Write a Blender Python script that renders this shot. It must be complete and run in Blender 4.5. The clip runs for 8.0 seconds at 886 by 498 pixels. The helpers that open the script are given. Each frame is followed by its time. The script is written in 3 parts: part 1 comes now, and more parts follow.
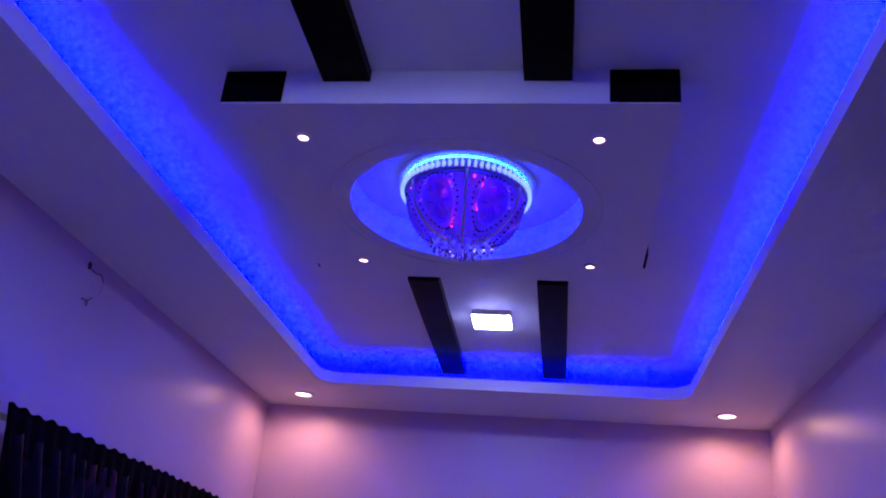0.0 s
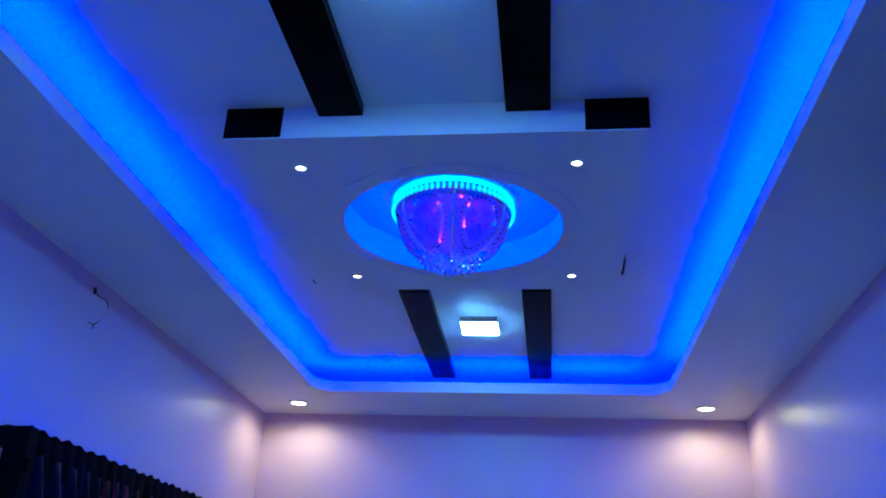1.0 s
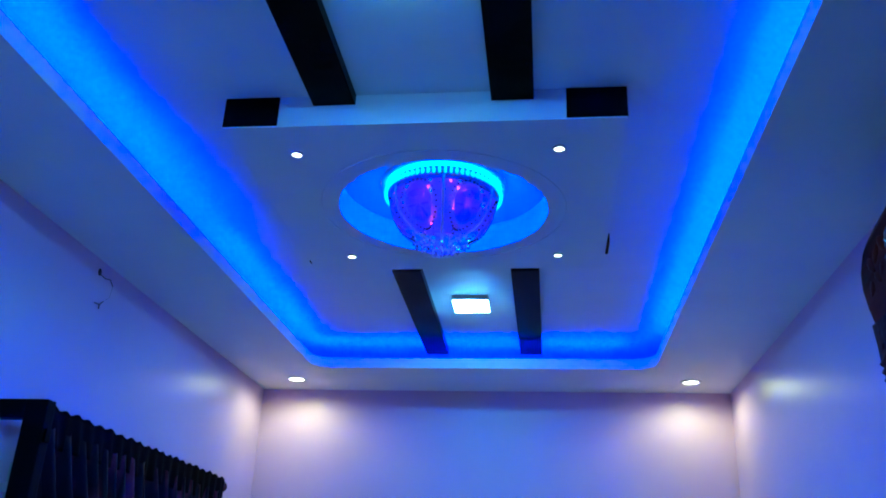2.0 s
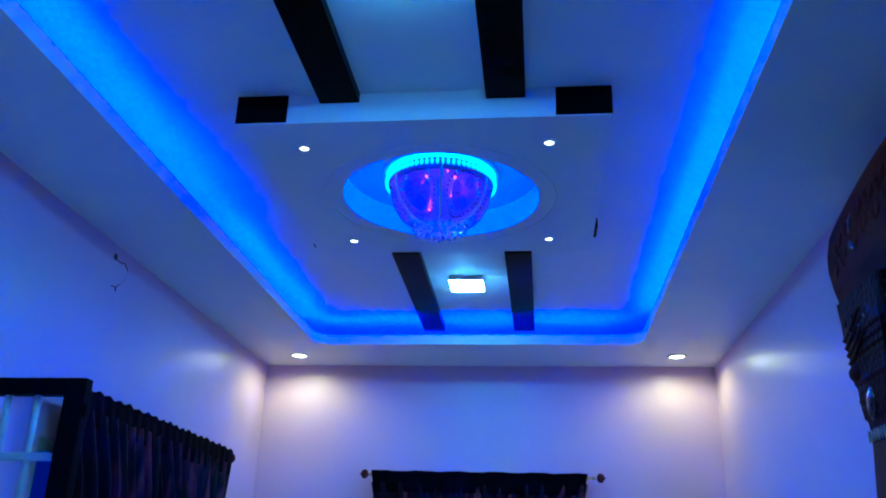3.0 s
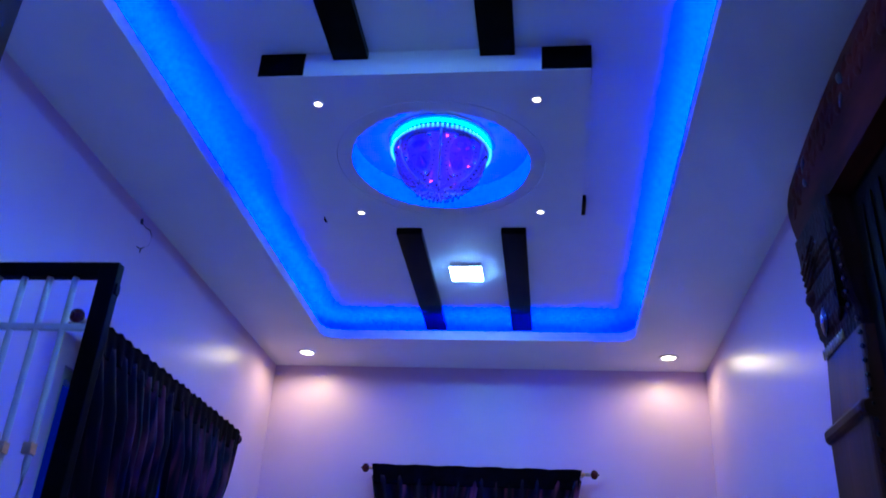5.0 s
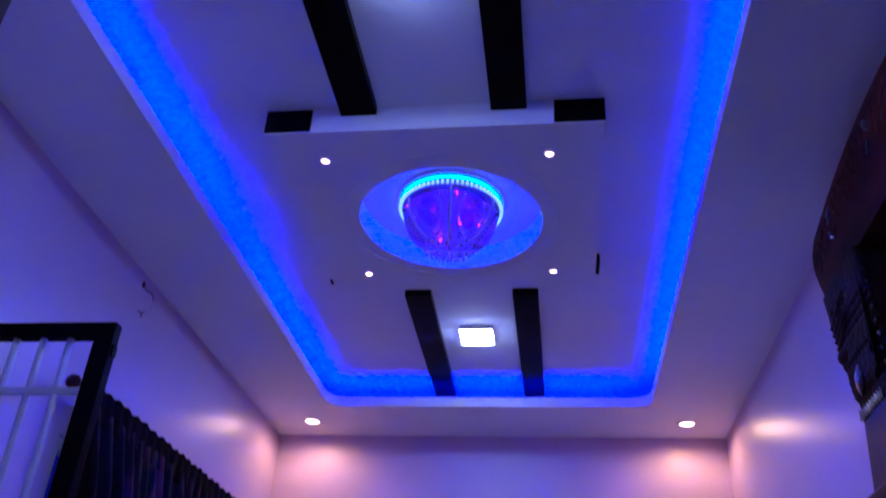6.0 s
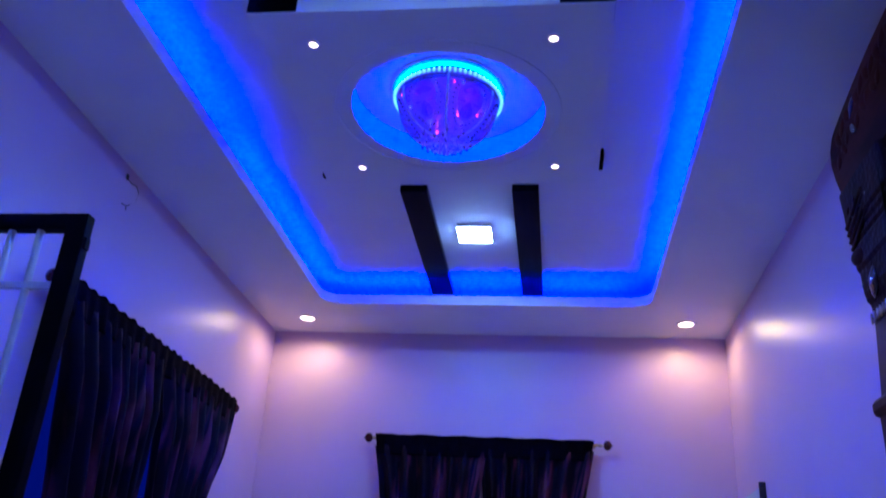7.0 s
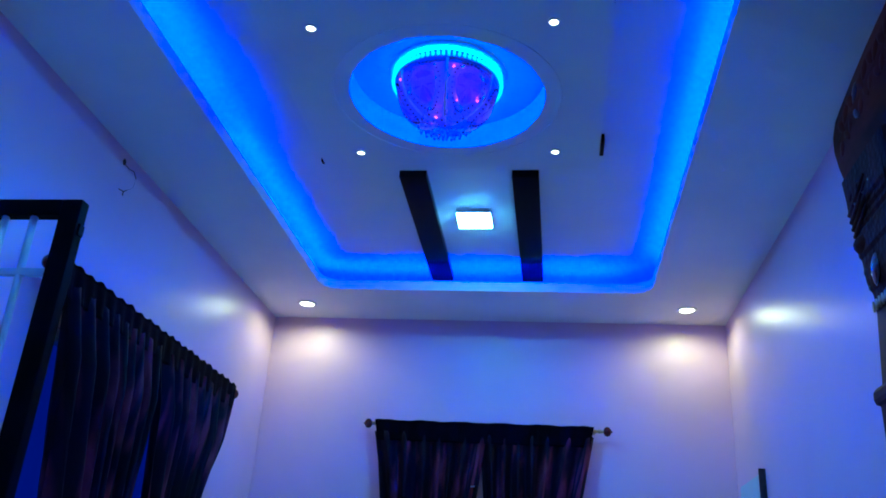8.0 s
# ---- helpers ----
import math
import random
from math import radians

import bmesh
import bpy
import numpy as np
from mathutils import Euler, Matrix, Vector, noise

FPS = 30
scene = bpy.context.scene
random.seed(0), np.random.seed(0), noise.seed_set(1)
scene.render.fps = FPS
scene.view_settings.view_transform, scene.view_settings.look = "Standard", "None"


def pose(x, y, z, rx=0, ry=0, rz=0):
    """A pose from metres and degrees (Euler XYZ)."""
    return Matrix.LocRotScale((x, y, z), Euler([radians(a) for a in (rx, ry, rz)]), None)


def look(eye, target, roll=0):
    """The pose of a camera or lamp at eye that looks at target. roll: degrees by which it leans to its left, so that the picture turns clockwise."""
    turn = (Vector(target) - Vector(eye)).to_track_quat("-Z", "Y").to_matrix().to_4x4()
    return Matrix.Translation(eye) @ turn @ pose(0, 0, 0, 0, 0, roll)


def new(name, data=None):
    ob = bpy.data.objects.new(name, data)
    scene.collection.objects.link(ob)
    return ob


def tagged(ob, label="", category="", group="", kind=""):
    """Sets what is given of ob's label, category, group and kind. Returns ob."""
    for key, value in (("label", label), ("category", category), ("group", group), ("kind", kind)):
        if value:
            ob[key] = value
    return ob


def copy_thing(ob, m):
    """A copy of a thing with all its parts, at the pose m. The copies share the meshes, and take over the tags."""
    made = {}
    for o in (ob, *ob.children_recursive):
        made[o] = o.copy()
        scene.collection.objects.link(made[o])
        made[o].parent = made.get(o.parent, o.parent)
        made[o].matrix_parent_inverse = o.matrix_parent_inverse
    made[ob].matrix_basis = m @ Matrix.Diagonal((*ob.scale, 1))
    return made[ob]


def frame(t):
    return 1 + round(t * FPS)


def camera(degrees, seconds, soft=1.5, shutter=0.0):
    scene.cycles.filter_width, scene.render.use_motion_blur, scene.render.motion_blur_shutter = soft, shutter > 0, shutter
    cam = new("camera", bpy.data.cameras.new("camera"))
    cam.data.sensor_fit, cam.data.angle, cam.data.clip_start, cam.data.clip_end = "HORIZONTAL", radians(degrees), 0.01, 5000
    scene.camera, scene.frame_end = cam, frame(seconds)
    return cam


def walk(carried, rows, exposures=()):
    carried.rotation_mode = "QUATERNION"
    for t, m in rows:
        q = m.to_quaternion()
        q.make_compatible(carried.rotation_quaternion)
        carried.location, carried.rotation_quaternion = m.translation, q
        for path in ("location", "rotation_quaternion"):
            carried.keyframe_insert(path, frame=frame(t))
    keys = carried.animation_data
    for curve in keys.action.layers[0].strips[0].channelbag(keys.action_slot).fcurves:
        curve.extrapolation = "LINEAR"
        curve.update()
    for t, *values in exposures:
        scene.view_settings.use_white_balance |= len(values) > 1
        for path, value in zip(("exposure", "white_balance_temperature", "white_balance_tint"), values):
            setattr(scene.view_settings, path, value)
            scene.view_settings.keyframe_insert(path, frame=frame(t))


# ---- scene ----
cam = camera(55.6, 8.0, soft=1.75, shutter=0.8)
PATH = [
    (0, (0.339, -5.513, 1.692), (0.053, -3.719, 2.528), 5.3),
    (0.5, (0.34, -5.603, 1.699), (0.073, -3.808, 2.538), 4.2),
    (1, (0.325, -5.725, 1.673), (0.087, -3.923, 2.507), 2.7),
    (1.5, (0.35, -5.781, 1.65), (0.114, -3.968, 2.46), 2.5),
    (3, (0.377, -6.093, 1.583), (0.16, -4.243, 2.312), 1.8),
    (3.5, (0.404, -6.152, 1.556), (0.186, -4.29, 2.255), 2.4),
    (3.8, (0.433, -6.123, 1.505), (0.209, -4.262, 2.202), 2.6),
    (4, (0.433, -6.088, 1.46), (0.205, -4.235, 2.178), 2.9),
    (4.2, (0.424, -6.098, 1.369), (0.193, -4.273, 2.155), 2.9),
    (5.3, (0.491, -6.168, 0.894), (0.239, -4.411, 1.815), 3.7),
    (5.5, (0.479, -6.153, 0.926), (0.221, -4.411, 1.874), 3.7),
    (5.8, (0.465, -6.083, 0.955), (0.200, -4.372, 1.956), 4.0),
    (6, (0.437, -6.031, 0.969), (0.181, -4.343, 2.012), 3.4),
    (6.3, (0.441, -5.992, 0.983), (0.179, -4.325, 2.057), 3.2),
    (6.5, (0.418, -5.928, 1.009), (0.164, -4.235, 2.043), 3.0),
    (6.8, (0.437, -5.900, 1.014), (0.176, -4.126, 1.900), 3.5),
    (7, (0.436, -5.873, 1.032), (0.177, -4.073, 1.864), 3.7),
    (7.5, (0.451, -5.86, 1.049), (0.189, -4.044, 1.846), 3.9),
    (8, (0.445, -5.851, 1.049), (0.182, -4.036, 1.848), 3.8),
]
EXPOSURES = [
    (0, -0.43, 6500, 130), (0.55, -0.52, 6150, 112), (0.8, -0.26, 5425, 66), (1.05, 0.28, 4560, 14), (1.4, 0.36, 4393, 5), (3.0, 0.37, 4350, 2), (3.6, 0.37, 4350, 2), (4.2, 0.36, 4393, 5), (4.5, 0.33, 4458, 8), (5.3, 0.17, 5382, 63), (5.5, 0.12, 5532, 72), (5.8, -0.02, 5941, 97), (6.0, -0.05, 6027, 102), (6.6, -0.06, 6070, 104), (6.8, 0.09, 5640, 79), (7.0, 0.16, 5425, 66), (7.3, 0.31, 4522, 12), (8.0, 0.37, 4350, 2),
]
walk(cam, [(t, look(eye, target, roll)) for t, eye, target, roll in PATH], EXPOSURES)

# ---- world: night outside, hardly any light ----
world = bpy.data.worlds.new("night")
scene.world = world
world.use_nodes = True
world.node_tree.nodes["Background"].inputs["Color"].default_value = (0.01, 0.03, 0.5, 1)
world.node_tree.nodes["Background"].inputs["Strength"].default_value = 0.2

# levels and plan, in metres
W = 1.65            # half width of the room
NEAR, FAR = -5.40, 0.0
Z_SOFFIT, Z_PANEL, Z_CEIL = 3.05, 3.118, 3.237
COVE = (-1.12, -5.0, 1.072, -0.612)      # inner edge of the dropped border
PANEL = (-0.717, -3.47, 0.655, -2.16)
DISC = (-0.025, -2.79)
LED_COLOUR = (0.0, 0.0198, 1.0)
LED_POWER = 215.0
RING_POWER = 1.5


def lamp(name, kind, at, energy, colour, aim=(0, 0, -1), **more):
    data = bpy.data.lights.new(name, kind)
    data.energy, data.color = energy, colour
    ob = new(name, data)
    ob.location = at
    ob.rotation_mode = "QUATERNION"
    ob.rotation_quaternion = Vector(aim).to_track_quat("-Z", "Y")
    if kind == "SPOT":
        data.spot_size, data.spot_blend, data.shadow_soft_size = radians(more["cone"]), more["blend"], more["size"]
    return ob


WARM = (1.0, 0.86, 0.26)
COOL = (0.30, 0.79, 1.0)
SPOTS = [(-0.504, -3.286), (0.436, -3.284), (-0.504, -2.33), (0.445, -2.326)]
DOWNLIGHTS = [(-1.318, -0.312), (1.34, -0.31)]
LED_PANELS = [(-0.026, -1.375), (-0.026, -4.22)]
for px, py in DOWNLIGHTS:
    lamp("downlight_lamp", "SPOT", (px, py, Z_SOFFIT - 0.012), 15, WARM, cone=172, blend=0.6, size=0.03)
for px, py in SPOTS:
    lamp("spot_lamp", "SPOT", (px, py, Z_PANEL - 0.01), 3, WARM, cone=90, blend=0.8, size=0.02)


# ---- materials ----
def material(name):
    m = bpy.data.materials.new(name)
    m.use_nodes = True
    return m, m.node_tree.nodes, m.node_tree.links, m.node_tree.nodes["Principled BSDF"]


def surface(name, colour, rough=0.5, metal=0.0, vary=0.12, scale=3.0, grain=60.0, bump=0.15, coat=0.0, stretch=(1, 1, 1), second=None, shine=0.5, carve=0.0):
    """A surface with broad stains and fine grain in object space."""
    m, nodes, links, bsdf = material(name)
    coords = nodes.new("ShaderNodeTexCoord")
    mapping = nodes.new("ShaderNodeMapping")
    mapping.inputs["Scale"].default_value = stretch
    links.new(coords.outputs["Object"], mapping.inputs["Vector"])
    broad, fine = nodes.new("ShaderNodeTexNoise"), nodes.new("ShaderNodeTexNoise")
    broad.inputs["Scale"].default_value, broad.inputs["Detail"].default_value = scale, 4
    fine.inputs["Scale"].default_value, fine.inputs["Detail"].default_value = grain, 3
    for node in (broad, fine):
        links.new(mapping.outputs["Vector"], node.inputs["Vector"])
    ramp = nodes.new("ShaderNodeValToRGB")
    low = second or tuple(c * (1 - vary) for c in colour)
    high = tuple(min(1, c * (1 + vary * 0.5)) for c in colour)
    ramp.color_ramp.elements[0].color, ramp.color_ramp.elements[0].position = (*low, 1), 0.35
    ramp.color_ramp.elements[1].color, ramp.color_ramp.elements[1].position = (*high, 1), 0.68
    links.new(broad.outputs["Fac"], ramp.inputs["Fac"])
    links.new(ramp.outputs["Color"], bsdf.inputs["Base Color"])
    bsdf.inputs["Metallic"].default_value = metal
    spread = nodes.new("ShaderNodeMapRange")
    spread.inputs["To Min"].default_value, spread.inputs["To Max"].default_value = rough * 0.85, min(1, rough * 1.15)
    links.new(fine.outputs["Fac"], spread.inputs["Value"])
    links.new(spread.outputs["Result"], bsdf.inputs["Roughness"])
    relief = nodes.new("ShaderNodeBump")
    relief.inputs["Strength"].default_value, relief.inputs["Distance"].default_value = bump, 0.004
    links.new(fine.outputs["Fac"], relief.inputs["Height"])
    if carve:
        cut = nodes.new("ShaderNodeTexVoronoi")
        cut.inputs["Scale"].default_value = carve
        links.new(coords.outputs["Object"], cut.inputs["Vector"])
        deep = nodes.new("ShaderNodeBump")
        deep.inputs["Strength"].default_value, deep.inputs["Distance"].default_value = 0.4, 0.008
        links.new(cut.outputs["Distance"], deep.inputs["Height"])
        links.new(deep.outputs["Normal"], relief.inputs["Normal"])
    links.new(relief.outputs["Normal"], bsdf.inputs["Normal"])
    bsdf.inputs["Specular IOR Level"].default_value = shine
    bsdf.inputs["Coat Weight"].default_value = coat
    return m


def glow(name, colour, power):
    m, nodes, links, bsdf = material(name)
    bsdf.inputs["Base Color"].default_value = (0.8, 0.8, 0.8, 1)
    bsdf.inputs["Emission Color"].default_value = (*colour, 1)
    bsdf.inputs["Emission Strength"].default_value = power
    return m


def clear(name, colour, rough=0.02, ior=1.5):
    m, nodes, links, bsdf = material(name)
    bsdf.inputs["Base Color"].default_value = (*colour, 1)
    bsdf.inputs["Roughness"].default_value, bsdf.inputs["IOR"].default_value = rough, ior
    bsdf.inputs["Transmission Weight"].default_value = 1.0
    return m


WALL = surface("lilac_wall_paint", (0.66, 0.47, 0.66), 0.35, vary=0.06, scale=1.3, grain=90, bump=0.05, shine=0.22)
WHITE = surface("white_ceiling_paint", (0.78, 0.77, 0.76), 0.55, vary=0.05, scale=1.7, grain=120, bump=0.05)
BLACK = surface("black_laminate", (0.003, 0.003, 0.004), 0.25, shine=0.03, vary=0.3, scale=8, grain=150, bump=0.06)
IRON = surface("black_painted_steel", (0.003, 0.003, 0.004), 0.45, shine=0.015, vary=0.3, scale=9, grain=120, bump=0.12)
CREAM = surface("cream_enamel_bars", (0.55, 0.55, 0.52), 0.3, vary=0.12, scale=12, grain=90, bump=0.08)
BRASS = surface("tarnished_brass", (0.60, 0.47, 0.26), 0.3, metal=1.0, vary=0.35, scale=20, grain=120, bump=0.1)
CHROME = surface("chrome", (0.82, 0.83, 0.86), 0.12, metal=1.0, vary=0.08, scale=8, grain=60, bump=0.02)
TEAK = surface("dark_carved_teak", (0.052, 0.017, 0.014), 0.55, shine=0.025, carve=42.0, vary=0.5, scale=5, grain=45, bump=0.35, stretch=(1, 1, 0.16), second=(0.008, 0.003, 0.003))
CROWN = surface("smooth_red_brown_teak", (0.105, 0.019, 0.012), 0.5, shine=0.015, vary=0.5, scale=7, grain=30, bump=0.25, stretch=(1, 0.25, 1), second=(0.030, 0.007, 0.005))
SHAFT = surface("plain_brown_teak", (0.10, 0.030, 0.016), 0.45, shine=0.08, vary=0.4, scale=5, grain=40, bump=0.2, stretch=(1, 1, 0.1), second=(0.03, 0.010, 0.007))
LACQUER = surface("lacquered_dark_teak", (0.030, 0.010, 0.012), 0.14, shine=0.5, vary=0.4, scale=20, grain=60, bump=0.1, coat=0.4)
SATIN = surface("satin_silver", (0.7, 0.7, 0.74), 0.4, metal=0.5, vary=0.08, scale=8, grain=60, bump=0.02)
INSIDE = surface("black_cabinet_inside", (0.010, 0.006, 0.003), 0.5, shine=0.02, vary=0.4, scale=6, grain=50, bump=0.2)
FLOOR = surface("blue_bounce_floor", (0.56, 0.64, 0.74), 0.25, vary=0.12, scale=2, grain=40, bump=0.03)
RUBY = surface("dark_red_finial", (0.07, 0.008, 0.014), 0.15, vary=0.3, scale=20, grain=60, bump=0.05, coat=0.1, shine=0.3)
TRIM = surface("white_lamp_trim", (0.8, 0.8, 0.78), 0.3, vary=0.04, scale=10, grain=80, bump=0.02)
PLASTER = surface("dark_plaster_and_wire", (0.05, 0.04, 0.045), 0.8, vary=0.4, scale=20, grain=60, bump=0.4)
# brown that stands in for the dimness of the unlit jamb
JAMB_DARK = surface("unlit_jamb_brown", (0.16, 0.085, 0.060), 0.6, shine=0.1, vary=0.3, scale=4, grain=50, bump=0.2, stretch=(1, 1, 0.15))
PALE = surface("pale_blue_laminate", (0.42, 0.62, 0.68), 0.35, vary=0.08, scale=3, grain=80, bump=0.03)
STRIP = glow("blue_led_strip", LED_COLOUR, LED_POWER)
BEAD = glow("cyan_led_bead", (0.08, 0.55, 0.9), RING_POWER)
RECESS_GLOW = glow("added_recess_glow", (0.0, 0.025, 1.0), 330.0)
REDLED = glow("red_led", (1.0, 0.04, 0.12), 38.0)
LIT_WARM = glow("lit_downlight_lens", (1.0, 0.85, 0.45), 8.0)
LIT_COOL = glow("lit_panel_diffuser", COOL, 98.0)
CRYSTAL = clear("cut_crystal", (0.92, 0.95, 1.0), 0.0, 1.5)
BOWL = clear("thin_bowl_glass", (0.72, 0.70, 1.0), 0.02, 1.08)


def milky(m, colour, share):
    """Clouded glass: part of the light behind it shines through diffusely."""
    nodes, links = m.node_tree.nodes, m.node_tree.links
    milk, mix = nodes.new("ShaderNodeBsdfTranslucent"), nodes.new("ShaderNodeMixShader")
    milk.inputs["Color"].default_value = (*colour, 1)
    mix.inputs["Fac"].default_value = share
    links.new(nodes["Principled BSDF"].outputs["BSDF"], mix.inputs[1])
    links.new(milk.outputs["BSDF"], mix.inputs[2])
    links.new(mix.outputs["Shader"], nodes["Material Output"].inputs["Surface"])


milky(BOWL, (0.82, 0.60, 0.95), 0.22)
OVAL = clear("milky_oval_glass", (0.55, 0.60, 1.0), 0.35, 1.2)
milky(OVAL, (0.75, 0.75, 1.0), 0.4)
BOWL_GLOW = glow("added_bowl_glow", (0.04, 0.05, 1.0), 700.0)
PANE = clear("window_glass", (0.8, 0.9, 1.0), 0.02, 1.45)


def cloth():
    """Dark satin with faded vertical stripes, plum, rust and blue-black."""
    m, nodes, links, bsdf = material("striped_dark_satin")
    coords, mapping = nodes.new("ShaderNodeTexCoord"), nodes.new("ShaderNodeMapping")
    mapping.inputs["Scale"].default_value = (12, 1.3, 1)
    links.new(coords.outputs["UV"], mapping.inputs["Vector"])
    stripes = nodes.new("ShaderNodeTexNoise")
    stripes.inputs["Scale"].default_value, stripes.inputs["Detail"].default_value = 1.0, 2
    links.new(mapping.outputs["Vector"], stripes.inputs["Vector"])
    ramp = nodes.new("ShaderNodeValToRGB")
    steps = ramp.color_ramp.elements
    steps[0].position, steps[0].color = 0.40, (0.003, 0.003, 0.008, 1)
    steps[1].position, steps[1].color = 0.72, (0.36, 0.10, 0.16, 1)
    for place, colour in ((0.47, (0.012, 0.006, 0.020, 1)), (0.53, (0.24, 0.050, 0.09, 1)), (0.58, (0.22, 0.06, 0.13, 1)), (0.62, (0.010, 0.006, 0.018, 1)), (0.67, (0.04, 0.03, 0.09, 1))):
        steps.new(place).color = colour
    links.new(stripes.outputs["Fac"], ramp.inputs["Fac"])
    blotch, mix = nodes.new("ShaderNodeTexNoise"), nodes.new("ShaderNodeMix")
    spread = nodes.new("ShaderNodeMapping")
    spread.inputs["Scale"].default_value = (7, 3, 1)
    links.new(coords.outputs["UV"], spread.inputs["Vector"])
    links.new(spread.outputs["Vector"], blotch.inputs["Vector"])
    blotch.inputs["Scale"].default_value, blotch.inputs["Detail"].default_value = 1.0, 3
    fade = nodes.new("ShaderNodeMapRange")
    fade.inputs["From Min"].default_value, fade.inputs["From Max"].default_value = 0.44, 0.62
    links.new(blotch.outputs["Fac"], fade.inputs["Value"])
    mix.data_type = "RGBA"
    links.new(fade.outputs["Result"], mix.inputs[0])
    links.new(ramp.outputs["Color"], mix.inputs[7])
    mix.inputs[6].default_value = (0.006, 0.004, 0.016, 1)
    links.new(mix.outputs[2], bsdf.inputs["Base Color"])
    bsdf.inputs["Roughness"].default_value = 0.5
    bsdf.inputs["Specular IOR Level"].default_value = 0.12
    weave = nodes.new("ShaderNodeTexNoise")
    weave.inputs["Scale"].default_value = 250
    links.new(coords.outputs["Object"], weave.inputs["Vector"])
    relief = nodes.new("ShaderNodeBump")
    relief.inputs["Strength"].default_value, relief.inputs["Distance"].default_value = 0.25, 0.002
    links.new(weave.outputs["Fac"], relief.inputs["Height"])
    links.new(relief.outputs["Normal"], bsdf.inputs["Normal"])
    return m


CLOTH = cloth()
HEADER = surface("dark_curtain_header", (0.003, 0.002, 0.007), 0.7, shine=0.04, vary=0.4, scale=14, grain=180, bump=0.3)


# ---- mesh helpers ----
def link_mesh(name, bm, mat, parent=None, label="", smooth=False):
    bmesh.ops.recalc_face_normals(bm, faces=bm.faces)
    me = bpy.data.meshes.new(name)
    bm.to_mesh(me)
    bm.free()
    for one in (mat if isinstance(mat, (list, tuple)) else [mat]):
        me.materials.append(one)
    if smooth:
        for poly in me.polygons:
            poly.use_smooth = True
    ob = new(name, me)
    if parent is not None:
        ob.parent = parent
    if label:
        tagged(ob, label)
    return ob


def part(name, bm, mat, parent, label="", smooth=False):
    return link_mesh(name, bm, mat, parent, label, smooth)


def structure(name, bm, mat, label, smooth=False):
    return tagged(link_mesh(name, bm, mat, None, "", smooth), label, kind="structure")


def thing(name, at, label, category, group=""):
    ob = new(name)
    ob.location = at
    ob.empty_display_size = 0.05
    return tagged(ob, label, category, group)


def box(x0, y0, z0, x1, y1, z1, bevel=0.0, bm=None):
    bm = bm or bmesh.new()
    made = bmesh.ops.create_cube(bm, size=1.0, matrix=Matrix.Translation(((x0 + x1) / 2, (y0 + y1) / 2, (z0 + z1) / 2)) @ Matrix.Diagonal((abs(x1 - x0), abs(y1 - y0), abs(z1 - z0), 1)))
    if bevel:
        edges = list({e for v in made["verts"] for e in v.link_edges})
        bmesh.ops.bevel(bm, geom=edges, offset=bevel, segments=2, affect="EDGES", profile=0.6)
    return bm


def lathe(profile, segments=32, at=(0, 0, 0), bm=None, axis=None):
    """A body of revolution from (radius, height) pairs."""
    bm = bm or bmesh.new()
    turn = Vector(axis).to_track_quat("Z", "Y").to_matrix().to_4x4() if axis else Matrix()
    base = Matrix.Translation(at) @ turn
    rings = []
    for r, z in profile:
        if r < 1e-5:
            rings.append([bm.verts.new(base @ Vector((0, 0, z)))])
        else:
            rings.append([bm.verts.new(base @ Vector((r * math.cos(2 * math.pi * k / segments), r * math.sin(2 * math.pi * k / segments), z))) for k in range(segments)])
    for a, b in zip(rings, rings[1:]):
        for k in range(segments):
            n = (k + 1) % segments
            if len(a) == 1 and len(b) == 1:
                continue
            if len(a) == 1:
                bm.faces.new((a[0], b[k], b[n]))
            elif len(b) == 1:
                bm.faces.new((a[k], a[n], b[0]))
            else:
                bm.faces.new((a[k], a[n], b[n], b[k]))
    return bm


def tube(points, radius, segments=8, bm=None):
    bm = bm or bmesh.new()
    rings = []
    pts = [Vector(p) for p in points]
    for i, p in enumerate(pts):
        along = (pts[min(i + 1, len(pts) - 1)] - pts[max(i - 1, 0)]).normalized()
        q = along.to_track_quat("Z", "Y")
        rings.append([bm.verts.new(p + q @ Vector((radius * math.cos(2 * math.pi * k / segments), radius * math.sin(2 * math.pi * k / segments), 0))) for k in range(segments)])
    for a, b in zip(rings, rings[1:]):
        for k in range(segments):
            n = (k + 1) % segments
            bm.faces.new((a[k], a[n], b[n], b[k]))
    bm.faces.new(rings[0][::-1])
    bm.faces.new(rings[-1])
    return bm


def rounded(x0, y0, x1, y1, r, n=10):
    pts = []
    for cx, cy, start in ((x1 - r, y1 - r, 0), (x0 + r, y1 - r, 90), (x0 + r, y0 + r, 180), (x1 - r, y0 + r, 270)):
        for k in range(n + 1):
            a = radians(start + 90 * k / n)
            pts.append((cx + r * math.cos(a), cy + r * math.sin(a)))
    return pts


def circle(cx, cy, r, n=72):
    return [(cx + r * math.cos(2 * math.pi * k / n), cy + r * math.sin(2 * math.pi * k / n)) for k in range(n)]


def plate(outer, inner, z0, z1, bm=None):
    """A slab between an outer outline and a hole."""
    bm = bm or bmesh.new()
    loops = []
    for z in (z0, z1):
        edges = []
        for outline in (outer, inner):
            verts = [bm.verts.new((x, y, z)) for x, y in outline]
            loops.append(verts)
            edges += [bm.edges.new((verts[k], verts[(k + 1) % len(verts)])) for k in range(len(verts))]
        bmesh.ops.triangle_fill(bm, use_beauty=True, use_dissolve=False, edges=edges)
    for low, high in ((loops[0], loops[2]), (loops[1], loops[3])):
        for k in range(len(low)):
            n = (k + 1) % len(low)
            bm.faces.new((low[k], low[n], high[n], high[k]))
    return bm


